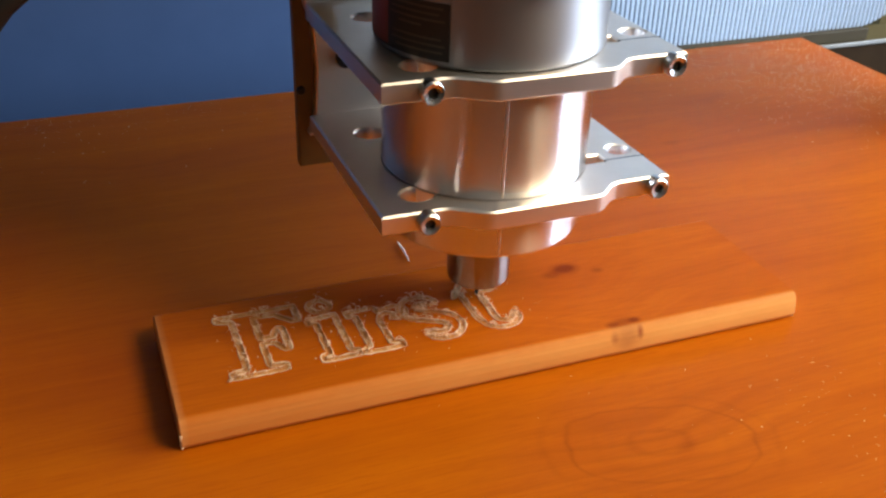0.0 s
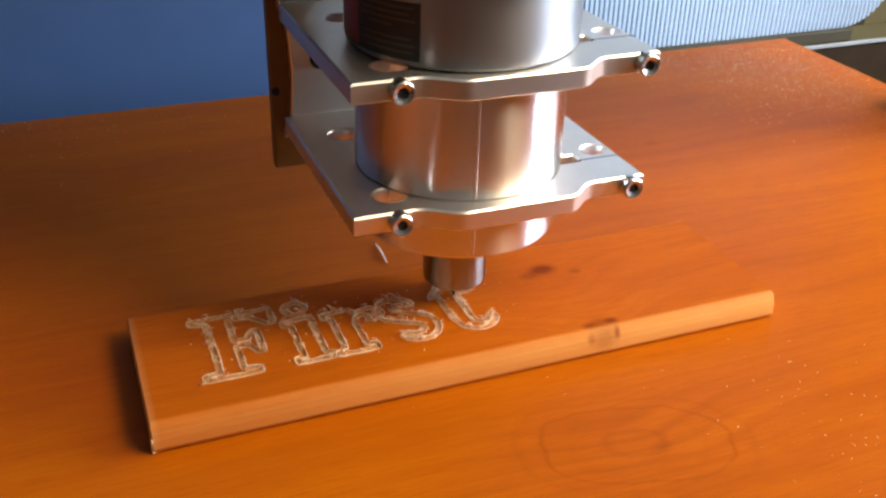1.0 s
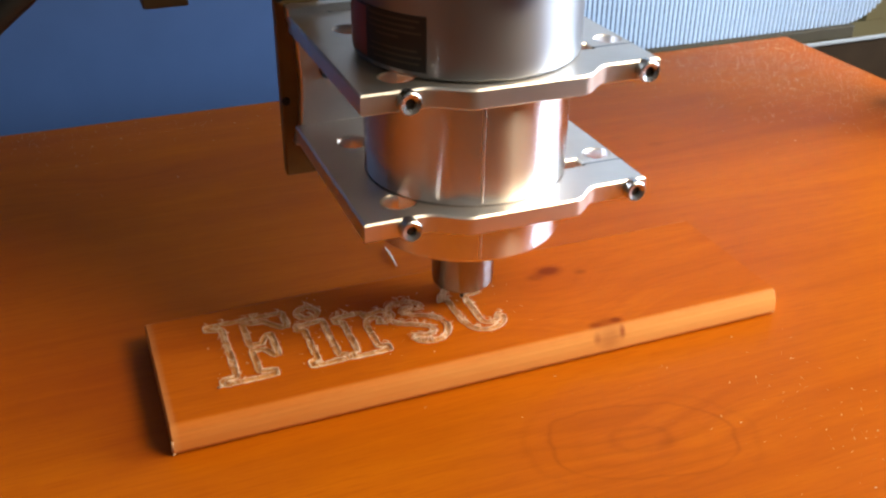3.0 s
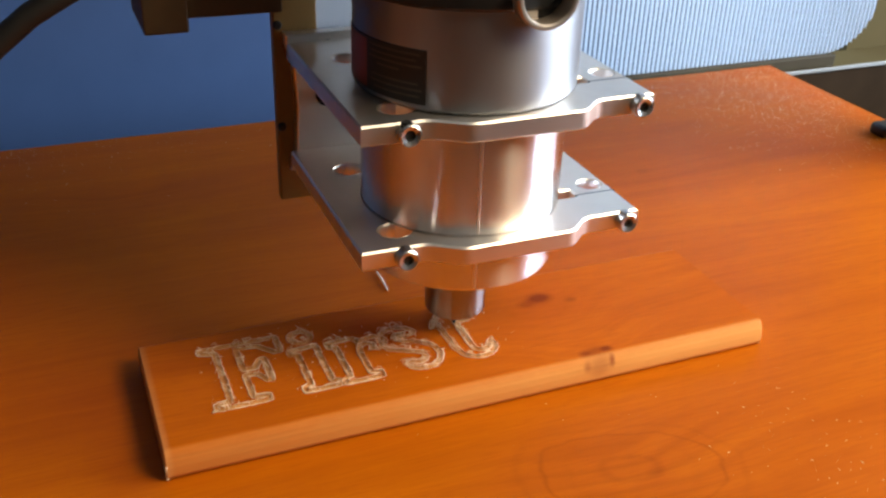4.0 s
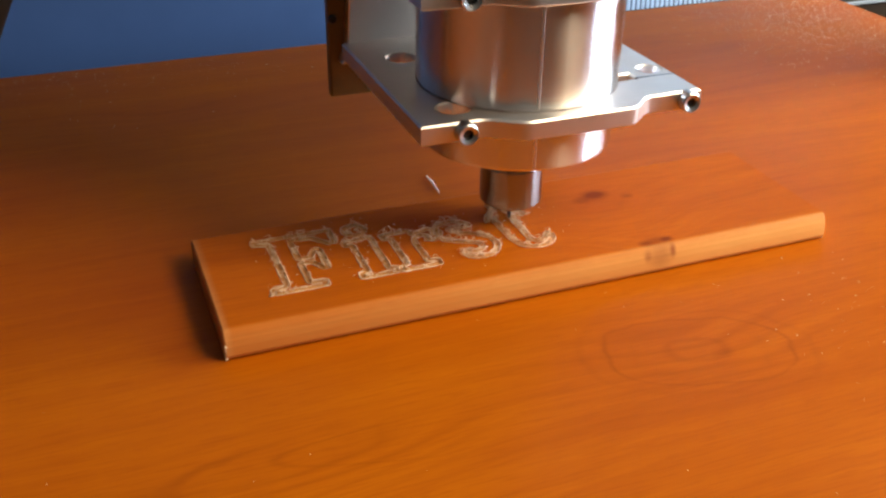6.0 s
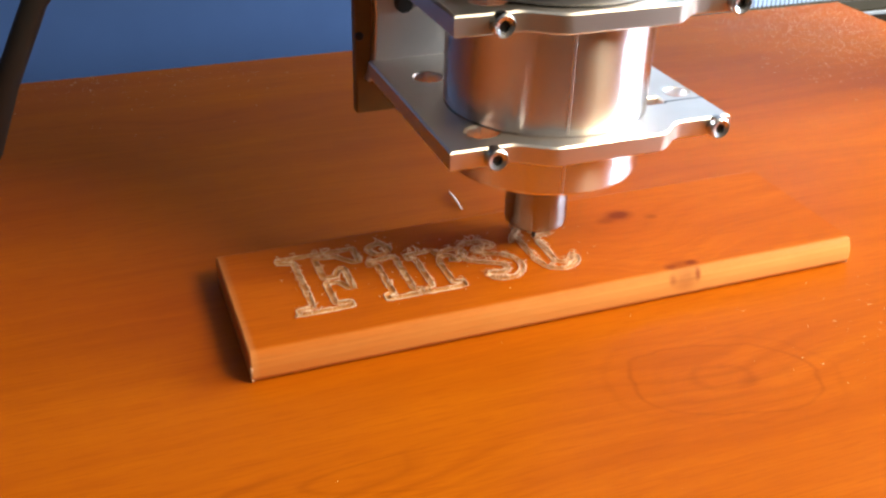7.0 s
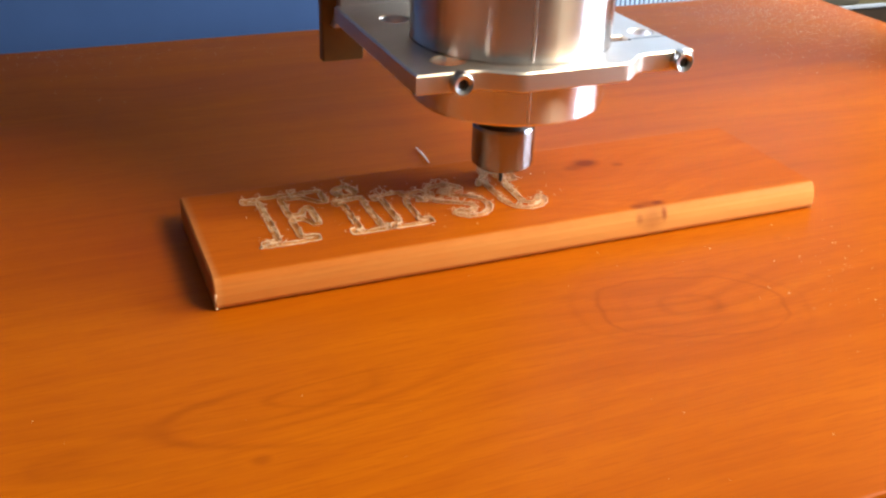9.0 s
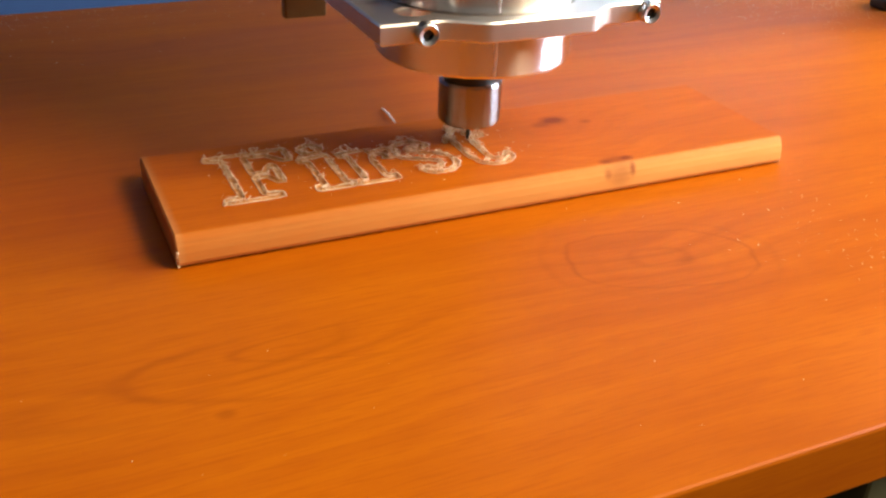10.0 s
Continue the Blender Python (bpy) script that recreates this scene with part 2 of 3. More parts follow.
LABEL_TEXT = plain("label_print", (0.075, 0.055, 0.04), 0.5, vary=0.3)
RIM = plain("worn_brass_rim", (0.50, 0.42, 0.34), 0.35, 0.7, scale=200)
PLY = plain("yellowed_plywood", (0.21, 0.105, 0.017), 0.6, vary=0.25, scale=80, bump=0.2)
PLY_DARK = plain("dark_stained_plywood", (0.060, 0.036, 0.014), 0.6, vary=0.3, scale=80, bump=0.2)
PALE = plain("pale_grey_plastic", (0.50, 0.53, 0.58), 0.5, vary=0.06)
WALL = plain("slate_blue_paint", (0.105, 0.172, 0.33), 0.8, vary=0.06, scale=35, bump=0.15, gloss=0.1)
RAIL = plain("dull_tan_rail", (0.060, 0.048, 0.030), 0.6, vary=0.15, gloss=0.1)
TAN = plain("tan_paint", (0.10, 0.075, 0.032), 0.8, vary=0.08, scale=30, bump=0.15, gloss=0.1)
BEIGE = plain("beige_paint", (0.17, 0.13, 0.09), 0.8, vary=0.08, scale=30, bump=0.15)
CEIL = plain("white_ceiling_paint", (0.50, 0.47, 0.42), 0.85, vary=0.04, scale=30)
FLOOR = plain("brown_carpet", (0.030, 0.019, 0.012), 0.95, vary=0.3, scale=200, bump=0.5, gloss=0.1)
SILL = plain("pale_painted_sill", (0.30, 0.30, 0.29), 0.4, vary=0.08)
OLIVE = plain("olive_painted_leg", (0.14, 0.11, 0.04), 0.5, vary=0.15)
DARKWOOD = plain("dark_brown_panel", (0.030, 0.017, 0.008), 0.5, vary=0.25, scale=50, gloss=0.1)
sm = Nodes("ribbed_shade_fabric")
tr = sm.tree.nodes.new("ShaderNodeBsdfTranslucent")
tr.inputs[0].default_value = (0.72, 0.80, 0.92, 1)
mx = sm.tree.nodes.new("ShaderNodeMixShader")
mx.inputs[0].default_value = 0.62
sm.set(colour=sm.ramp(sm.noise(sm.co, 90.0, 3), (0.3, (0.62, 0.66, 0.72)), (0.7, (0.74, 0.78, 0.84))), rough=0.5)
sm.tree.links.new(sm.bsdf.outputs[0], mx.inputs[1])
sm.tree.links.new(tr.outputs[0], mx.inputs[2])
sm.tree.links.new(mx.outputs[0], sm.out.inputs[0])
SHADE = sm.mat
# dark tone that paints the shadow between the ribs
GAP_SHADOW = plain("blue_grey_gap_shadow", (0.13, 0.17, 0.26), 0.7, vary=0.2)


# ---- mesh helpers ----
def part(name, bm, material, parent=None, label=""):
    """Links a bmesh or mesh as one object under a thing or a part."""
    if isinstance(bm, bmesh.types.BMesh):
        bmesh.ops.recalc_face_normals(bm, faces=bm.faces)
        me = bpy.data.meshes.new(name)
        bm.to_mesh(me)
        bm.free()
    else:
        me = bm
        me.name = name
    me.materials.clear()
    me.materials.append(material)
    ob = new(name, me)
    ob.parent = parent
    return tagged(ob, label) if label else ob


def thing(name, place, label, category, group="", kind=""):
    ob = new(name)
    ob.location = place
    ob.empty_display_size = 0.02
    return tagged(ob, label, category, group, kind)


def smooth(ob, degrees=35):
    for p in ob.data.polygons:
        p.use_smooth = True
    ob.data.set_sharp_from_angle(angle=radians(degrees))
    return ob


def box(x0, x1, y0, y1, z0, z1, bevel=0.0, seg=2):
    bm = bmesh.new()
    bmesh.ops.create_cube(bm, size=1, matrix=Matrix.Translation(((x0 + x1) / 2, (y0 + y1) / 2, (z0 + z1) / 2)) @ Matrix.Diagonal((x1 - x0, y1 - y0, z1 - z0, 1)))
    if bevel:
        bmesh.ops.bevel(bm, geom=bm.edges[:], offset=bevel, segments=seg, affect="EDGES", profile=0.5)
    return bm


def lathe(profile, seg=96, start=0.0, turn=360.0):
    """Turns (radius, z) pairs round the z axis; closed where it goes all the way round."""
    bm = bmesh.new()
    full = turn >= 360
    n = seg if full else seg + 1
    rings = []
    for i in range(n):
        a = radians(start + turn * i / seg)
        rings.append([bm.verts.new((r * math.cos(a), r * math.sin(a), z)) for r, z in profile])
    for i in range(seg):
        p, q = rings[i], rings[(i + 1) % n]
        for j in range(len(profile) - 1):
            bm.faces.new((p[j], q[j], q[j + 1], p[j + 1]))
    bmesh.ops.remove_doubles(bm, verts=bm.verts, dist=1e-6)
    return bm


def slab(outlines, z0, z1, bevel):
    """A flat plate from an outline and its holes, with eased edges."""
    cu = bpy.data.curves.new("outline", "CURVE")
    cu.dimensions, cu.fill_mode = "2D", "BOTH"
    for pts in outlines:
        sp = cu.splines.new("POLY")
        sp.points.add(len(pts) - 1)
        for p, (x, y) in zip(sp.points, pts):
            p.co = (x, y, 0, 1)
        sp.use_cyclic_u = True
    cu.extrude, cu.bevel_depth, cu.bevel_resolution, cu.offset = (z1 - z0) / 2 - bevel, bevel, 0, -bevel
    ob = new("outline", cu)
    me = bpy.data.meshes.new_from_object(ob.evaluated_get(bpy.context.evaluated_depsgraph_get()))
    bpy.data.objects.remove(ob)
    bpy.data.curves.remove(cu)
    me.transform(Matrix.Translation((0, 0, (z0 + z1) / 2)))
    bm = bmesh.new()
    bm.from_mesh(me)
    bmesh.ops.remove_doubles(bm, verts=bm.verts, dist=1e-5)
    bm.to_mesh(me)
    bm.free()
    return me


def ring(cx, cy, r, n=28, sx=1.0):
    return [(cx + sx * r * math.cos(2 * math.pi * i / n), cy + r * math.sin(2 * math.pi * i / n)) for i in range(n)]


def tube(points, radii, sides=6, closed=False):
    """A round or ragged tube along points."""
    bm = bmesh.new()
    pts = [Vector(p) for p in points]
    n = len(pts)
    rings = []
    for i, p in enumerate(pts):
        a = pts[(i - 1) % n] if closed or i else p
        b = pts[(i + 1) % n] if closed or i < n - 1 else p
        d = (b - a).normalized() if (b - a).length > 1e-9 else Vector((1, 0, 0))
        side = d.cross(Vector((0, 0, 1)))
        side = side.normalized() if side.length > 1e-3 else Vector((1, 0, 0))
        up = side.cross(d)
        r = radii[i] if hasattr(radii, "__len__") else radii
        rings.append([bm.verts.new(p + r * (side * math.cos(2 * math.pi * k / sides) + up * math.sin(2 * math.pi * k / sides))) for k in range(sides)])
    for i in range(n if closed else n - 1):
        p, q = rings[i], rings[(i + 1) % n]
        for k in range(sides):
            bm.faces.new((p[k], p[(k + 1) % sides], q[(k + 1) % sides], q[k]))
    if not closed:
        bm.faces.new(rings[0][::-1])
        bm.faces.new(rings[-1])
    return bm


def absorb(bm, other):
    """Adds one bmesh to another."""
    me = bpy.data.meshes.new("tmp")
    other.to_mesh(me)
    other.free()
    bm.from_mesh(me)
    bpy.data.meshes.remove(me)


# ---- the room ----
X0, X1, Y0, Y1, ZF, ZC = -1.7, 1.28, -2.2, 0.47, -0.72, 1.75


def wall_with_opening(name, axis, at, thick, lo, hi, oa, ob_, oz0, oz1, material, label):
    """A thick wall across x or y with one opening through it."""
    bm = bmesh.new()
    for a0, a1, z0, z1 in ((lo, oa, ZF, ZC), (ob_, hi, ZF, ZC), (oa, ob_, ZF, oz0), (oa, ob_, oz1, ZC)):
        if a1 - a0 < 1e-4:
            continue
        absorb(bm, box(a0, a1, at, at + thick, z0, z1) if axis == "y" else box(at, at + thick, a0, a1, z0, z1))
    bmesh.ops.remove_doubles(bm, verts=bm.verts, dist=1e-5)
    return tagged(part(name, bm, material), label, "wall", kind="structure")


wall_with_opening("wall_north", "y", Y1, 0.12, X0, 0.345, X0, X0, 0, 0, WALL, "matt slate-blue painted wall behind the desk")
wall_with_opening("wall_north_window", "y", Y1, 0.12, 0.345, X1 + 0.15, 0.355, 0.765, -0.12, 1.0, TAN, "tan painted wall round the shaded window")
wall_with_opening("wall_east", "x", X1 + 0.03, 0.12, Y0, Y1, -0.62, 0.14, 0.05, 0.95, BEIGE, "beige painted wall with a daylight window")
tagged(part("wall_west", box(X0 - 0.12, X0, Y0, Y1 + 0.12, ZF, ZC), BEIGE), "plain beige painted wall", "wall", kind="structure")
tagged(part("wall_south", box(X0 - 0.12, X1 + 0.15, Y0 - 0.12, Y0, ZF, ZC), BEIGE), "plain beige painted wall", "wall", kind="structure")
tagged(part("floor", box(X0 - 0.12, X1 + 0.15, Y0 - 0.12, Y1 + 0.12, ZF - 0.1, ZF), FLOOR), "dark brown carpeted floor under the desk", "floor", kind="structure")
tagged(part("ceiling", box(X0 - 0.12, X1 + 0.15, Y0 - 0.12, Y1 + 0.12, ZC, ZC + 0.1), CEIL), "plain white painted ceiling", "ceiling", kind="structure")

# window sill with a pale front edge and a dark panel under it
sill = thing("window_sill", (0.9, 0.43, -0.040), "pale painted window sill above a dark brown panel", "sill", kind="structure")
part("sill_board", box(-0.54, 0.40, -0.0040, 0.038, -0.003, 0.0, 0.0004), TAN, sill, "dull tan sill board")
part("sill_edge", box(-0.54, 0.40, -0.0070, -0.0042, -0.003, 0.0006, 0.0006), SILL, sill, "pale front edge of the sill")
part("panel", box(-0.54, 0.40, -0.004, 0.038, -0.68, -0.0045), DARKWOOD, sill, "dark brown panel under the sill")

# ribbed shade that hangs in front of the window, its lower corner rounded
shade = thing("ribbed_window_shade", (0.35, 0.432, -0.040), "white ribbed translucent window shade, backlit, standing on the sill", "window shade")
PITCH, WIDE, LOW, TOP, CORNER = 0.0049, 0.405, 0.013, 0.66, 0.058
count = int(WIDE / PITCH)


def low_edge(x):
    d = max(0.0, x - (WIDE - CORNER))
    return LOW + CORNER - math.sqrt(max(0.0, CORNER * CORNER - d * d))


for i in range(count):
    bm = bmesh.new()
    cols = []
    for k, dy in enumerate((0.0004, -0.0010, -0.0014, -0.0010, 0.0004)):
        x = (i + (0.0, 0.16, 0.32, 0.48, 0.64)[k]) * PITCH
        cols.append([bm.verts.new((x, dy, z)) for z in (low_edge(x), TOP)])
    for a, b in zip(cols, cols[1:]):
        bm.faces.new((a[0], b[0], b[1], a[1]))
    part("rib", bm, SHADE, shade)
    # A blue-grey strip fills each opening; its colour stands in for shadow there.
    bm = bmesh.new()
    a, b = (i + 0.64) * PITCH, (i + 1.0) * PITCH
    bm.faces.new([bm.verts.new(c) for c in ((a, 0.0006, low_edge(a)), (b, 0.0006, low_edge(b)), (b, 0.0006, TOP), (a, 0.0006, TOP))])
    part("gap", bm, GAP_SHADOW, shade, "blue-grey strip painting the shadow between two ribs")
part("bottom_rail", box(0.0, WIDE - 0.045, -0.005, 0.004, 0.0, 0.0128, 0.002), RAIL, shade, "dull tan bottom rail")

# ---- the desk ----
DX0, DX1, DY0, DY1 = -0.75, 0.5595, -0.163, 0.3495
desk = thing("desk", (0, 0, -0.72), "cherry wood-effect laminate desk dusted with sawdust", "desk")
bm = box(DX0, DX1, DY0, DY1, 0.697, 0.72, 0.0012, 2)
part("desktop", bm, DESK, desk)
for x in (DX0 + 0.05, DX1 - 0.09):
    part("side_panel", box(x, x + 0.018, DY0 + 0.04, DY1 - 0.02, 0.0, 0.697), DARKWOOD, desk, "dark brown side panel")
part("leg", box(0.194, 0.222, DY0 + 0.014, DY0 + 0.042, 0.0, 0.697, 0.002), OLIVE, desk, "olive painted square leg")
part("modesty_panel", box(DX0 + 0.068, DX1 - 0.09, DY1 - 0.05, DY1 - 0.032, 0.2, 0.697), DARKWOOD, desk, "dark brown back panel")

# ---- the board being carved ----
BL, BW, BT = 0.2738, 0.0752, 0.0125
prof = [(0.0034, 0.0), (0.0012, 0.0004), (-0.0008, 0.0011), (-0.0014, 0.0026), (-0.0011, 0.0060), (-0.0005, 0.0086), (0.0003, 0.0105), (0.0010, 0.0116), (0.0017, 0.01225), (0.0028, 0.0125)]
prof += [(BW - 0.002, BT), (BW - 0.0005, BT - 0.0006), (BW, BT - 0.002), (BW, 0.0)]
bm = bmesh.new()
ends = []
for x in (0.0, BL):
    ends.append([bm.verts.new((x, y, z)) for y, z in prof])
for k in range(len(prof)):
    j = (k + 1) % len(prof)
    bm.faces.new((ends[0][k], ends[0][j], ends[1][j], ends[1][k]))
bm.faces.new(ends[0][::-1])
bm.faces.new(ends[1])
bmesh.ops.recalc_face_normals(bm, faces=bm.faces)
bmesh.ops.bevel(bm, geom=[e for e in bm.edges if len({v.co.x for v in e.verts}) == 1], offset=0.0006, segments=1, affect="EDGES")

BASE = Vector((0.0240, 0.0192))
K = 0.001


def arc(cx, cy, r, a0, a1, n=8):
    return [(cx + r * math.cos(radians(a0 + (a1 - a0) * i / n)), cy + r * math.sin(radians(a0 + (a1 - a0) * i / n))) for i in range(n + 1)]


def ribbon(line, w):
    """The outline of a stroke of width w along a line."""
    left, right = [], []
    for i, p in enumerate(line):
        a, b = Vector(line[max(0, i - 1)]), Vector(line[min(len(line) - 1, i + 1)])
        d = (b - a).normalized()
        k = w * (0.55 + 0.6 * math.sin(math.pi * i / (len(line) - 1)))
        left.append((p[0] - d.y * k, p[1] + d.x * k))
        right.append((p[0] + d.y * k, p[1] - d.x * k))
    return left + right[::-1]


S_LINE = arc(9.5, 23.5, 6.3, 20, 215, 9) + [(10.5, 17.0)] + arc(12.2, 8.6, 6.8, 70, -150, 10)
LETTERS = {
    "F": (0.0, [[(0, 0), (21, 0), (21, 3), (15, 4), (15, 19), (20, 19), (23, 13), (25, 13), (25, 29), (23, 29), (20, 23), (15, 23), (15, 39), (24, 39),
                 (30, 32), (33, 32), (33, 43), (0, 43), (0, 40), (6, 39), (6, 4), (0, 3)]]),
    "i": (36.0, [[(0, 0), (15, 0), (15, 3), (12, 4), (12, 31), (0, 30), (0, 27), (3, 26), (3, 4), (0, 3)], arc(7.5, 39, 4.6, 0, 340, 14)]),
    "r": (53.0, [[(0, 0), (16, 0), (16, 3), (12, 4), (12, 20)] + arc(16, 21.5, 3.5, 160, 30, 4) + arc(20, 24.5, 4.8, -120, 110, 7) +
                 [(13, 27), (12, 31), (0, 30), (0, 27), (3, 26), (3, 4), (0, 3)]]),
    "s": (75.5, [ribbon(S_LINE, 3.2), arc(9.5, 23.0, 1.8, 0, 300, 6)]),
    "t": (101.0, [[(4, 28), (0, 27), (9, 39), (12, 39), (12, 32), (19, 32), (19, 28), (12, 28), (12, 8)] + arc(15.5, 7.0, 3.6, 175, 330, 5) + [(21, 9), (22, 7)] +
                  arc(13.5, 8.0, 9.0, -25, -150, 7) + [(4, 10)]]),
}


def walked(path, step):
    """Points along a closed outline at even steps."""
    out = []
    for a, b in zip(path, path[1:] + path[:1]):
        a, b = Vector(a), Vector(b)
        n = max(1, int((b - a).length / step))
        out += [a.lerp(b, i / n) for i in range(n)]
    return out


paths = {}
for ch, (dx, outlines) in LETTERS.items():
    paths[ch] = [[Vector((BASE.x + K * (dx + p.x) + 0.0001 * random.uniform(-1, 1), BASE.y + K * p.y + 0.0001 * random.uniform(-1, 1))) for p in walked(o, 1.1)] for o in outlines]

# grooves cut through the stained face, as wide as the cutter
GROOVE = 0.00125
board_mesh = bpy.data.meshes.new("board_body")
bm.to_mesh(board_mesh)
bm.free()
blank = new("blank", board_mesh)
cut = bmesh.new()
for lines in paths.values():
    for line in lines:
        absorb(cut, tube([(p.x, p.y, BT + 0.0004) for p in line], GROOVE * 1.05, 8, True))
cutter_mesh = bpy.data.meshes.new("cutter")
bmesh.ops.recalc_face_normals(cut, faces=cut.faces)
cut.to_mesh(cutter_mesh)
cut.free()
cutter = new("cutter", cutter_mesh)
mod = blank.modifiers.new("cut", "BOOLEAN")
mod.operation, mod.object, mod.solver, mod.use_self = "DIFFERENCE", cutter, "EXACT", True
carved = bpy.data.meshes.new_from_object(blank.evaluated_get(bpy.context.evaluated_depsgraph_get()))
bpy.data.objects.remove(blank)
bpy.data.objects.remove(cutter)

board = thing("carved_board", (0, 0, 0), "orange-stained pine board with letters being carved, lying on the desk", "wooden board")
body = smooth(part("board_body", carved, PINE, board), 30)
body.data.materials.append(CUT)
for p in body.data.polygons:
    if p.area > 1e-4 or abs(p.normal.x) > 0.5:
        p.use_smooth = False
    if 0.0108 < p.center.z < BT - 1e-5 and 0.012 < p.center.y < 0.068 and 0.015 < p.center.x < 0.17:
        p.material_index = 1
        p.use_smooth = False
every_point = [p for lines in paths.values() for line in lines for p in line]


def curl(root, lean, turns, r, thick, rise):
    """A curled shaving that stands on its root."""
    pts, n = [], int(10 * turns) + 4
    for i in range(n):
        a = lean + 6.283 * turns * i / n
        k = r * (1 - 0.45 * i / n)
        pts.append((root[0] + k * (math.cos(a) - math.cos(lean)) + 0.0006 * i / n, root[1] + 0.5 * k * (math.sin(a) - math.sin(lean)), BT + rise * i / n + 0.5 * k * (1 - math.cos(6.283 * turns * i / n))))
    return tube(pts, [thick * (0.6 + 0.6 * math.sin(3.1 * i / (n - 1))) for i in range(n)], 5)


for ch, lines in paths.items():
    bm = bmesh.new()
    for line in lines:
        n = len(line)
        mid = sum(line, Vector((0, 0))) / n
        for off in (-GROOVE - 0.0001, GROOVE + 0.0001):
            runs, run = [], []
            for i, p in enumerate(line + line[:1]):
                i = i % n
                d = line[(i + 1) % n] - line[i - 1]
                nrm = Vector((-d.y, d.x)).normalized() if d.length > 1e-9 else Vector((0, 1))
                q = p + nrm * off
                if min((q - o).length for o in every_point) < GROOVE * 0.93:
                    runs.append(run)
                    run = []
                    continue
                q += nrm * random.uniform(-0.00018, 0.00018)
                wide = max(0.00006, 0.00021 + 0.00034 * noise.noise(Vector((i * 0.33, off * 5e4, mid.x * 900))))
                run.append(((q.x, q.y, BT + random.uniform(0.0, 0.0002)), wide * (1.15 if q.y < mid.y else 0.8)))
            runs.append(run)
            for run in runs:
                if len(run) > 2:
                    absorb(bm, tube([q for q, r in run], [r for q, r in run], 5))
        for i in range(int(n * (1.3 if ch in "st" else 0.5))):
            p = random.choice(line)
            a, h = random.uniform(0, 6.28), random.uniform(0.0006, 0.0030)
            hair = [(p.x + math.cos(a + t * 0.9) * h * 0.35 * t + random.uniform(-1, 1) * 0.0002, p.y + math.sin(a + t * 0.9) * h * 0.35 * t, BT + h * math.sin(t * 0.9) * 0.7) for t in range(4)]
            absorb(bm, tube(hair, [0.00015, 0.0002, 0.00015, 0.00008], 4))
    # longer curls torn up along the upper edge
    tops = sorted((p for line in lines for p in line), key=lambda p: -p.y)[:14]
    for k in range({"F": 3, "i": 4, "r": 3, "s": 5, "t": 6}[ch]):
        p = random.choice(tops)
        absorb(bm, curl(p, random.uniform(0, 6.28), random.uniform(0.5, 1.1), random.uniform(0.0010, 0.0022), 0.00017, random.uniform(0.001, 0.004)))
    if ch == "t":
        for k in range(26):
            p = random.choice(tops[:8])
            absorb(bm, curl((p.x - 0.001 + random.gauss(0, 0.0012), p.y + random.gauss(0, 0.001)), random.uniform(0, 6.28), random.uniform(0.4, 1.0), random.uniform(0.0006, 0.0014), 0.00022, random.uniform(0.0005, 0.003)))
    if ch == "F":
        p = min((p for p in lines[0]), key=lambda p: p.x + p.y)
        absorb(bm, curl((p.x - 0.001, p.y - 0.001), 1.6, 0.55, 0.0022, 0.0004, 0.0006))
    part("carved_letter", bm, FUZZ, board, "letter " + ch + " cut as an outline with pale fuzzy burrs")
bm = bmesh.new()
for i in range(10):
    z = 0.0010 + i * 0.0006
    bmesh.ops.create_icosphere(bm, subdivisions=1, radius=random.uniform(0.0005, 0.0009), matrix=Matrix.Translation((0.0004, -0.0008 + random.uniform(0, 0.0006), z)))
part("chipped_corner", bm, BARE, board, "pale bare wood where the stained corner is chipped")
bm = bmesh.new()
for i in range(12):
    bmesh.ops.create_icosphere(bm, subdivisions=1, radius=random.uniform(0.0003, 0.0007), matrix=Matrix.Translation((BL - random.uniform(0.0002, 0.0012), -0.0006 + random.uniform(0, 0.0006), 0.0008 + i * 0.0003)))
part("chipped_corner", bm, BARE, board, "pale bare wood where the stained corner is chipped")

# ---- the router, its clamp and the gantry ----
AXIS = Vector((0.1362, 0.0463, 0.0194))
PX0, PX1, PYF, PYB = -0.0564, 0.0637, -0.0394, 0.0640
mount = thing("router_mount", AXIS, "milled aluminium clamp mount with two plates and socket screws", "clamp mount")


def fillet(a, b, c, r=0.003, n=4):
    """Rounds the corner b between a and c."""
    a, b, c = Vector(a), Vector(b), Vector(c)
    u, v = b + (a - b).normalized() * r, b + (c - b).normalized() * r
    return [tuple(u.lerp(b, t).lerp(b.lerp(v, t), t)) for t in [i / n for i in range(n + 1)]]


BOSS = -0.0478
outline = [(PX0, PYB), (PX0, PYF)]
front = [(PX0, PYF), (-0.0305, PYF), (-0.0175, BOSS), (0.0295, BOSS), (0.0385, PYF), (PX1, PYF)]
for a, b, c in zip(front, front[1:], front[2:]):
    outline += fillet(a, b, c)
BORE, SLIT, NOTCH = 0.0412, -0.0195, 0.0455
n0, n1 = math.asin((SLIT - 0.0008) / BORE), math.asin((SLIT + 0.0060) / BORE)
sweep = 2 * math.pi - (n1 - n0)
bore = [(BORE * math.cos(n0 - sweep * i / 72), BORE * math.sin(n0 - sweep * i / 72)) for i in range(73)]
bore += [(NOTCH, SLIT + 0.0060), (NOTCH, SLIT - 0.0008)]
outline += [(PX1, PYF), (PX1, PYB)]
bores = [(-0.0378, -0.0250, 0.0060, 1.15), (-0.0375, 0.0366, 0.0062, 1.0), (0.0563, -0.0113, 0.0048, 1.12), (0.0555, 0.0400, 0.0050, 1.0)]
holes = [ring(x, y, r, sx=k) for x, y, r, k in bores]
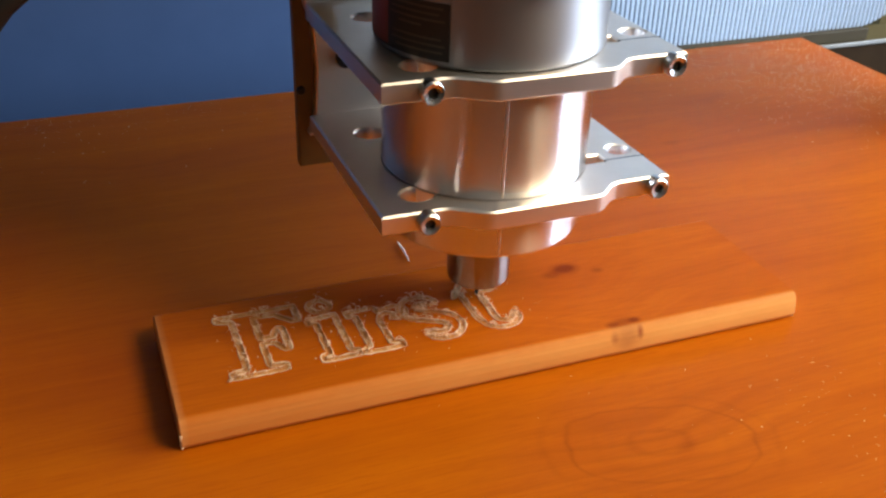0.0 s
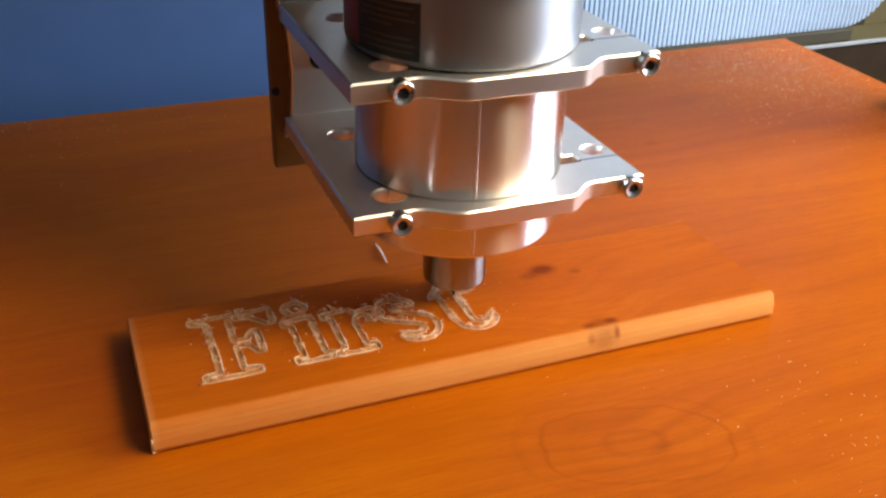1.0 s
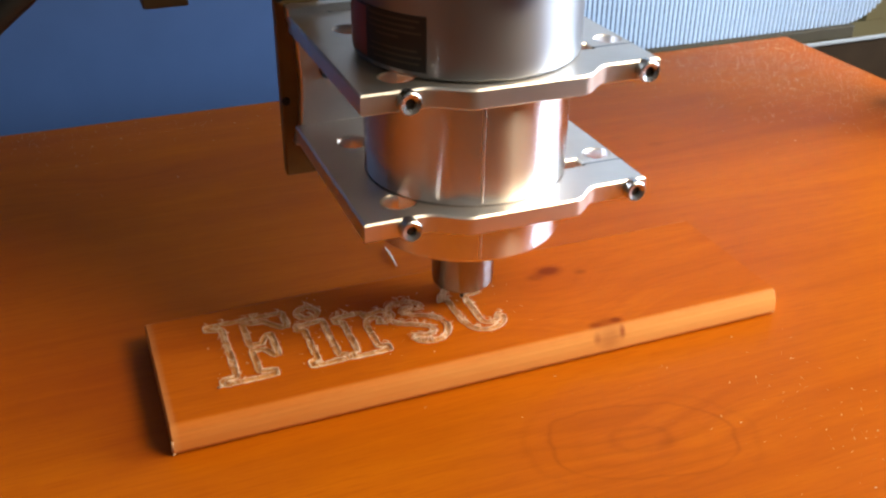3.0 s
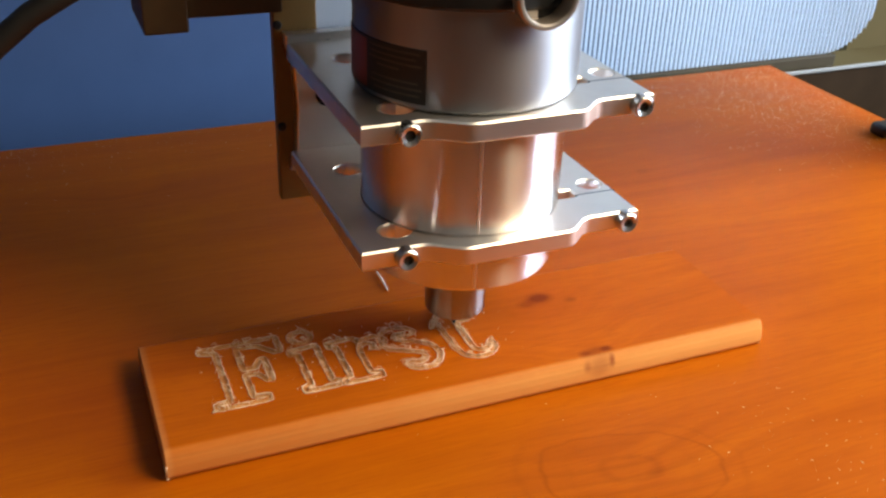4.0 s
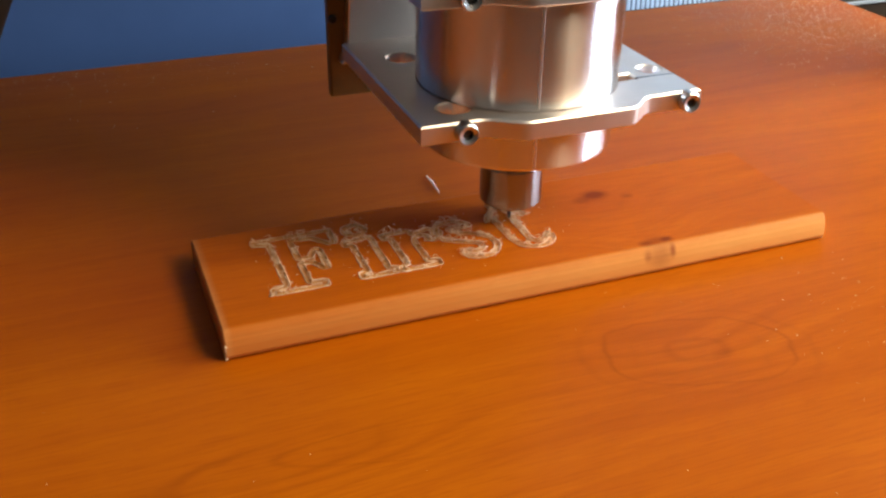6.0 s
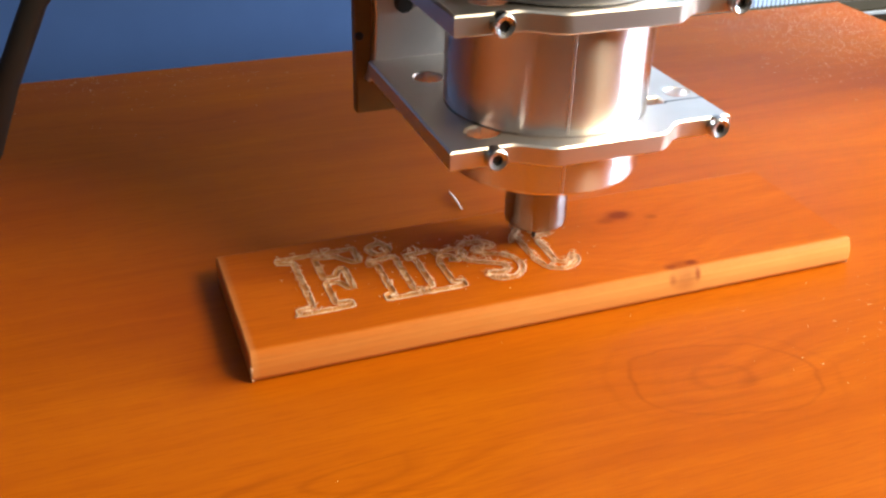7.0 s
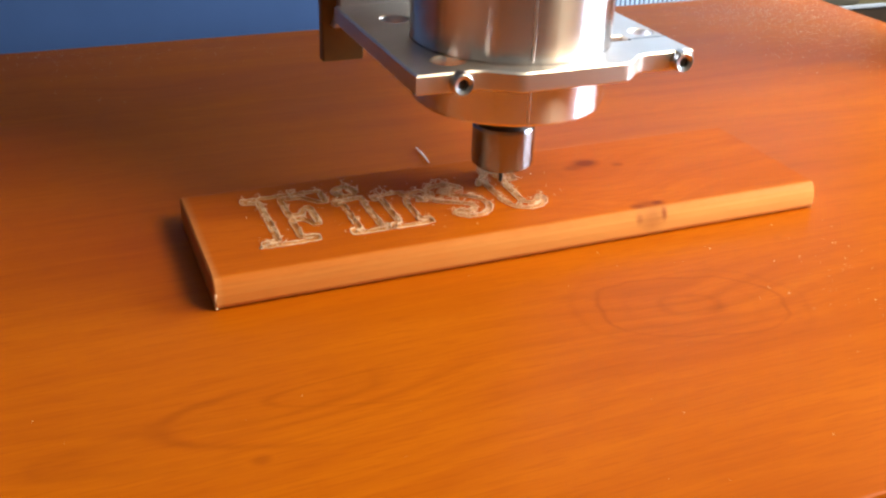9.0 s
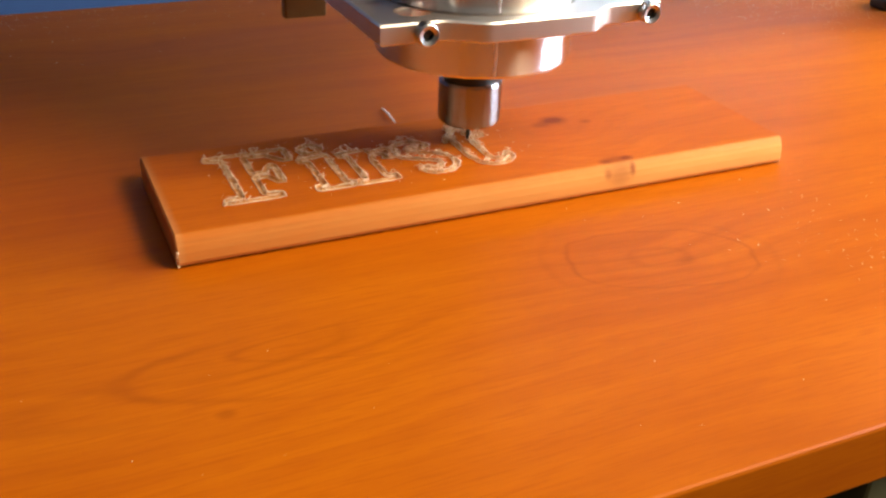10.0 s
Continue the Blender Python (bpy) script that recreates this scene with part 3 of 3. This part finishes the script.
for z0, name in ((0.0519, "lower_plate"), (0.1022, "upper_plate")):
    me = slab([outline, bore] + holes, z0, z0 + 0.0078, 0.0007)
    plate = part(name, me, ALU_MILLED, mount, "milled aluminium plate with bored holes")
    smooth(plate, 30)
    # The slit is not cut: a dark strip paints the shadow inside it.
    part("slit_shadow", box(NOTCH - 0.0002, PX1 + 0.0002, SLIT - 0.00025, SLIT + 0.00025, z0 - 0.0001, z0 + 0.0079), DARK_STEEL, plate, "thin dark strip painting the shadow in a sawn slit")
    for x, y, r, k in bores:
        bm = lathe([(r - 0.0001, 0.0004), (r - 0.0004, 0.0010), (r - 0.0004, 0.0070), (r - 0.0001, 0.0076), (r - 0.0001, 0.0004)], 36)
        bm.transform(Matrix.Translation((x, y, z0)) @ Matrix.Diagonal((k, 1, 1, 1)))
        smooth(part("bored_hole", bm, ALU_BORE, plate, "bright bored hole with a polished rim"))
    for x in (-0.0391, 0.0573):
        bm = lathe([(0.0, 0.0014), (0.0019, 0.0014), (0.0021, 0.0036), (0.0037, 0.0042), (0.0043, 0.0036), (0.0043, -0.001), (0.0, -0.001)], 28)
        bm.transform(Matrix.Translation((x, PYF, z0 + 0.0039)) @ Matrix.Rotation(radians(90), 4, "X"))
        screw = smooth(part("socket_screw", bm, STEEL, plate, "steel socket-head screw"))
        bm = lathe([(0.0, 0.0024), (0.00205, 0.0024), (0.00205, 0.0018), (0.0, 0.0018)], 6)
        bm.transform(Matrix.Translation((x, PYF, z0 + 0.0039)) @ Matrix.Rotation(radians(90), 4, "X"))
        part("hex_socket", bm, DARK_STEEL, screw, "dark hexagon socket")
edge = [(PX0, 0.0495), (PX0 + 0.0030, 0.058), (PX0 + 0.0042, 0.080), (PX0 + 0.0030, 0.100), (PX0, 0.108), (PX0, 0.1132), (PX1, 0.1132), (PX1, 0.108), (PX1 - 0.003, 0.100), (PX1 - 0.0042, 0.080), (PX1 - 0.003, 0.058), (PX1, 0.0495)]
me = slab([edge, ring(-0.036, 0.0845, 0.0028, 16), ring(0.043, 0.0845, 0.0028, 16)], 0.0, 0.0065, 0.0006)
me.transform(Matrix.Translation((0, PYB + 0.0067, 0)) @ Matrix.Rotation(radians(90), 4, "X"))
smooth(part("back_plate", me, ALU_MILLED, mount, "milled aluminium back plate with waisted sides"), 30)
for x, z in ((-0.040, 0.0845), (-0.038, 0.117), (0.05, 0.117)):
    bm = lathe([(0.0, 0.003), (0.0035, 0.0028), (0.0040, 0.002), (0.0040, -0.001), (0.0, -0.001)], 20)
    bm.transform(Matrix.Translation((x, PYB - 0.0005, min(z, 0.1075) if z < 0.1 else 0.106)) @ Matrix.Rotation(radians(90), 4, "X"))
    smooth(part("button_screw", bm, DARK_STEEL, mount, "dark button-head screw"))

router = thing("router_motor", AXIS, "silver router motor with a black cap, collet nut and cutter", "router")
smooth(part("lower_body", lathe([(0.0, 0.0343), (0.0385, 0.0343), (0.0402, 0.0347), (0.0408, 0.0358), (0.0408, 0.0560), (0.0410, 0.0599), (0.0417, 0.0605), (0.0417, 0.1010), (0.0411, 0.1018), (0.0410, 0.1100), (0.0, 0.1100)]), ALU_TURNED, router, "bright turned aluminium lower body"), 25)
for ang, z0, z1 in ((-103.5, 0.0610, 0.1008), (-103.5, 0.0362, 0.0515)):
    bm = box(0.0405 if z0 < 0.06 else 0.0414, 0.0410 if z0 < 0.06 else 0.0419, -0.0005, 0.0005, z0, z1, 0.0001, 1)
    bm.transform(Matrix.Rotation(radians(ang), 4, "Z"))
    part("seam_strip", bm, ALU_MILLED, router, "thin bright seam strip")
smooth(part("motor_shell", lathe([(0.0, 0.1104), (0.0436, 0.1104), (0.0446, 0.1116), (0.0446, 0.1500), (0.0, 0.1500)]), ALU_SATIN, router, "satin silver motor shell"), 25)
cap = smooth(part("motor_cap", lathe([(0.0, 0.1484), (0.0464, 0.1484), (0.0472, 0.1496), (0.0474, 0.1700), (0.0465, 0.2050), (0.0430, 0.2150), (0.0, 0.2170)]), BLACK, router, "black plastic motor cap"), 25)
bm = lathe([(0.0098, -0.012), (0.0098, 0.0075), (0.0104, 0.0082), (0.0114, 0.0082), (0.0120, 0.0074), (0.0120, -0.012)], 40)
bm.transform(Matrix.Translation((0.0072, -0.0440, 0.1545)) @ Matrix.Rotation(radians(90), 4, "X"))
port = smooth(part("brush_port", bm, RIM, cap, "round brush port with a worn pale rim"))
bm = lathe([(0.0, 0.0), (0.0104, 0.0), (0.0104, -0.006), (0.0, -0.006)], 28)
bm.transform(Matrix.Translation((0.0072, -0.0440, 0.1545)) @ Matrix.Rotation(radians(90), 4, "X"))
part("port_bottom", bm, BLACK, port, "dark inside of the port")
smooth(part("spindle_collar", lathe([(0.0, 0.0200), (0.0112, 0.0200), (0.0112, 0.0350), (0.0, 0.0350)], 48), DARK_STEEL, router, "dark steel collar above the nut"))
smooth(part("collet_nut", lathe([(0.0, 0.0028), (0.0075, 0.0025), (0.0122, 0.0025), (0.0134, 0.0038), (0.0136, 0.0050), (0.0136, 0.0204), (0.0130, 0.0216), (0.0, 0.0216)], 64), STEEL_TURNED, router, "round turned steel collet nut"), 25)
smooth(part("cutter", lathe([(0.0, -0.0074), (0.0003, -0.0072), (0.0009, -0.0050), (0.0010, 0.004), (0.0, 0.004)], 20), DARK_STEEL, router, "thin dark steel engraving cutter"))
# rating label wrapped round the shell
A0, A1 = 165.0, 228.2
label = part("rating_label", lathe([(0.0447, 0.1128), (0.0449, 0.1130), (0.0449, 0.1330), (0.0447, 0.1332)], 30, A0, A1 - A0), LABEL_BLACK, router, "black rating label with red panel and small print")
part("red_panel", lathe([(0.04495, 0.1138), (0.04502, 0.1140), (0.04502, 0.1320), (0.04495, 0.1322)], 12, A0 + 1, 26), LABEL_RED, label, "red panel of the label")
for k, (z, a, b) in enumerate([(0.1312, 194, 225), (0.1290, 195, 223), (0.1268, 194, 226), (0.1246, 200, 214), (0.1204, 196, 224), (0.1181, 195, 226), (0.1158, 198, 225)]):
    part("print_bar", lathe([(0.04495, z - 0.0004), (0.04502, z - 0.0003), (0.04502, z + 0.0003), (0.04495, z + 0.0004)], 10, a, b - a), LABEL_TEXT, label)

gantry = thing("gantry", (-0.30, 0.16, 0.0), "dark plywood gantry of a small carving machine, standing on the desk", "gantry")
G = AXIS - Vector((-0.30, 0.16, 0.0))


def gbox(x0, x1, y0, y1, z0, z1, bevel=0.0008):
    return box(G.x + x0, G.x + x1, G.y + y0, G.y + y1, G.z + z0, G.z + z1, bevel)


part("upright", gbox(-0.0602, -0.0405, 0.0708, 0.0768, 0.0320, 0.262), PLY, gantry, "yellowed plywood upright behind the mount")
for z in (0.0690, 0.1160):
    bm = lathe([(0.0, 0.0015), (0.0016, 0.0013), (0.0020, 0.0006), (0.0020, -0.0004), (0.0, -0.0004)], 14)
    bm.transform(Matrix.Translation((G.x - 0.0584, G.y + 0.0708, G.z + z)) @ Matrix.Rotation(radians(90), 4, "X"))
    smooth(part("bolt", bm, DARK_STEEL, gantry, "small dark bolt head"))
bm = lathe([(0.0, 0.0008), (0.0030, 0.0008), (0.0034, 0.0012), (0.0052, 0.0012), (0.0056, 0.0004), (0.0056, -0.0004), (0.0, -0.0004)], 24)
bm.transform(Matrix.Translation((G.x - 0.0290, G.y + 0.0770, G.z + 0.1330)) @ Matrix.Rotation(radians(90), 4, "X"))
smooth(part("bushing", bm, PALE, gantry, "pale round bushing"))
# The plate is widened, unseen behind the motor, to block light from the desk.
part("slide_plate", gbox(-0.0400, 0.0900, 0.0770, 0.1100, 0.060, 0.262), PALE, gantry, "pale grey slide plate")
part("block", gbox(-0.1166, -0.0991, 0.0465, 0.0865, 0.1227, 0.262), PLY_DARK, gantry, "dark plywood bearing block")
part("rail_beam", gbox(-0.0990, -0.0604, 0.0505, 0.0838, 0.1271, 0.262), PLY_DARK, gantry, "dark plywood rail beam")
part("rail_strip", gbox(-0.0945, -0.0765, 0.0485, 0.0505, 0.1356, 0.150, 0.0005), PLY, gantry, "yellowed plywood strip")
# Unseen beam: carries the gantry and is lengthened to shade the far desk strip.
part("cross_beam", gbox(-0.470, 0.420, 0.0840, 0.130, 0.235, 0.400), PLY_DARK, gantry, "dark plywood cross beam out of view, lengthened to shade the desk")
# Two boxes added out of view; their shadow darkens the back of the desk.
for x0, x1 in ((-0.470, -0.112), (0.102, 0.420)):
    part("shadow_box", gbox(x0, x1, 0.0100, 0.0838, 0.190, 0.400), PLY_DARK, gantry, "unseen dark box added to shade the back of the desk")
# Added out of view over the motor so that its shadow falls back and left.
part("shadow_head", gbox(-0.110, 0.100, 0.0000, 0.0838, 0.225, 0.450), PLY_DARK, gantry, "unseen dark box above the motor, added to shade the desk")
part("post", box(0.832, 0.856, -0.030, 0.010, 0.0, G.z + 0.2349, 0.001), PLY_DARK, gantry, "dark plywood post")
part("post", box(-0.03, 0.03, -0.04, 0.04, 0.0, G.z + 0.2349, 0.001), PLY_DARK, gantry, "dark plywood post")

# ---- loose bits ----
pts = [Vector(p) for p in ((0.060, 0.118, 0.262), (0.045, 0.112, 0.205), (0.020, 0.105, 0.176), (-0.005, 0.10, 0.1600), (-0.0205, 0.10, 0.1515), (-0.0360, 0.10, 0.1395),
                           (-0.0526, 0.10, 0.1205), (-0.0610, 0.10, 0.1040), (-0.0690, 0.10, 0.0880), (-0.080, 0.105, 0.060), (-0.098, 0.115, 0.030), (-0.130, 0.13, 0.010), (-0.20, 0.15, 0.0056))]
tagged(smooth(part("power_cable", tube(pts, 0.0047, 14), RUBBER)), "thick black rubber cable looping down to the desk", "cable")

bm = tube([(0.1250, 0.1215, 0.0007), (0.1247, 0.112, 0.0012), (0.1240, 0.1015, 0.0010)], [0.0004, 0.0006, 0.0003], 5)
tagged(part("wood_sliver", bm, SLIVER), "pale thin wood sliver lying on the desk", "wood sliver")

bm = bmesh.new()


def grain(x, y, s):
    a = random.uniform(0, 3.14)
    u, v = Vector((math.cos(a), math.sin(a))) * s * random.uniform(0.6, 1.8), Vector((-math.sin(a), math.cos(a))) * s * random.uniform(0.4, 0.9)
    base = [bm.verts.new((x + p.x, y + p.y, 0.00005)) for p in (u, v, -u, -v)]
    top = bm.verts.new((x, y, s * 0.8))
    for i in range(4):
        bm.faces.new((base[i], base[(i + 1) % 4], top))
    bm.faces.new(base[::-1])


for i in range(9000):
    x, y = random.gauss(0.515, 0.052), random.gauss(0.30, 0.065)
    if x < DX1 - 0.002 and y < DY1 - 0.002:
        grain(x, y, random.choice((0.0001, 0.00012, 0.00015, 0.00018, 0.00022, 0.0003, 0.00045)))
for i in range(420):
    grain(random.gauss(-0.02, 0.07), DY1 - 0.003 - abs(random.gauss(0, 0.035)), random.choice((0.00012, 0.00018, 0.00025, 0.0004)))
for i in range(130):
    x, y = random.gauss(0.248, 0.022), random.gauss(-0.078, 0.028)
    if y > DY0 + 0.003:
        grain(x, y, random.choice((0.00014, 0.0002, 0.0003, 0.0004)))
for i in range(60):
    grain(random.uniform(-0.2, 0.5), random.uniform(DY0 + 0.004, -0.006), random.choice((0.00012, 0.00015, 0.0002, 0.0003)))
tagged(part("sawdust", bm, DUST), "scattered pale sawdust grains and chips on the desktop", "sawdust", kind="stuff")

# crumbs among the carved letters
bm = bmesh.new()
for i in range(110):
    x, y = random.uniform(0.022, 0.160), random.gauss(0.040, 0.014)
    if 0.010 < y < 0.070:
        r = random.choice((0.0001, 0.00014, 0.0002, 0.0003))
        bmesh.ops.create_icosphere(bm, subdivisions=1, radius=r, matrix=Matrix.Translation((x, y, BT + r * 0.5)) @ Matrix.Rotation(random.uniform(0, 3), 4, "Z") @ Matrix.Diagonal((random.uniform(0.8, 2.2), 1, 0.6, 1)))
tagged(part("wood_crumbs", bm, FUZZ), "pale wood crumbs scattered over the carved board", "wood crumbs", kind="stuff")

# a dark clamp that grips the edge of the desk
clamp = thing("desk_clamp", (0.5475, 0.190, 0.0), "small dark plastic clamp gripping the edge of the desk", "clamp")
part("jaw", box(-0.022, 0.016, -0.008, 0.008, 0.0, 0.009, 0.003, 3), BLACK, clamp)
part("lower_jaw", box(-0.020, 0.016, -0.009, 0.009, -0.034, -0.0232, 0.002, 2), BLACK, clamp)
part("spine", box(0.0122, 0.018, -0.010, 0.010, -0.034, 0.008, 0.002, 2), BLACK, clamp)
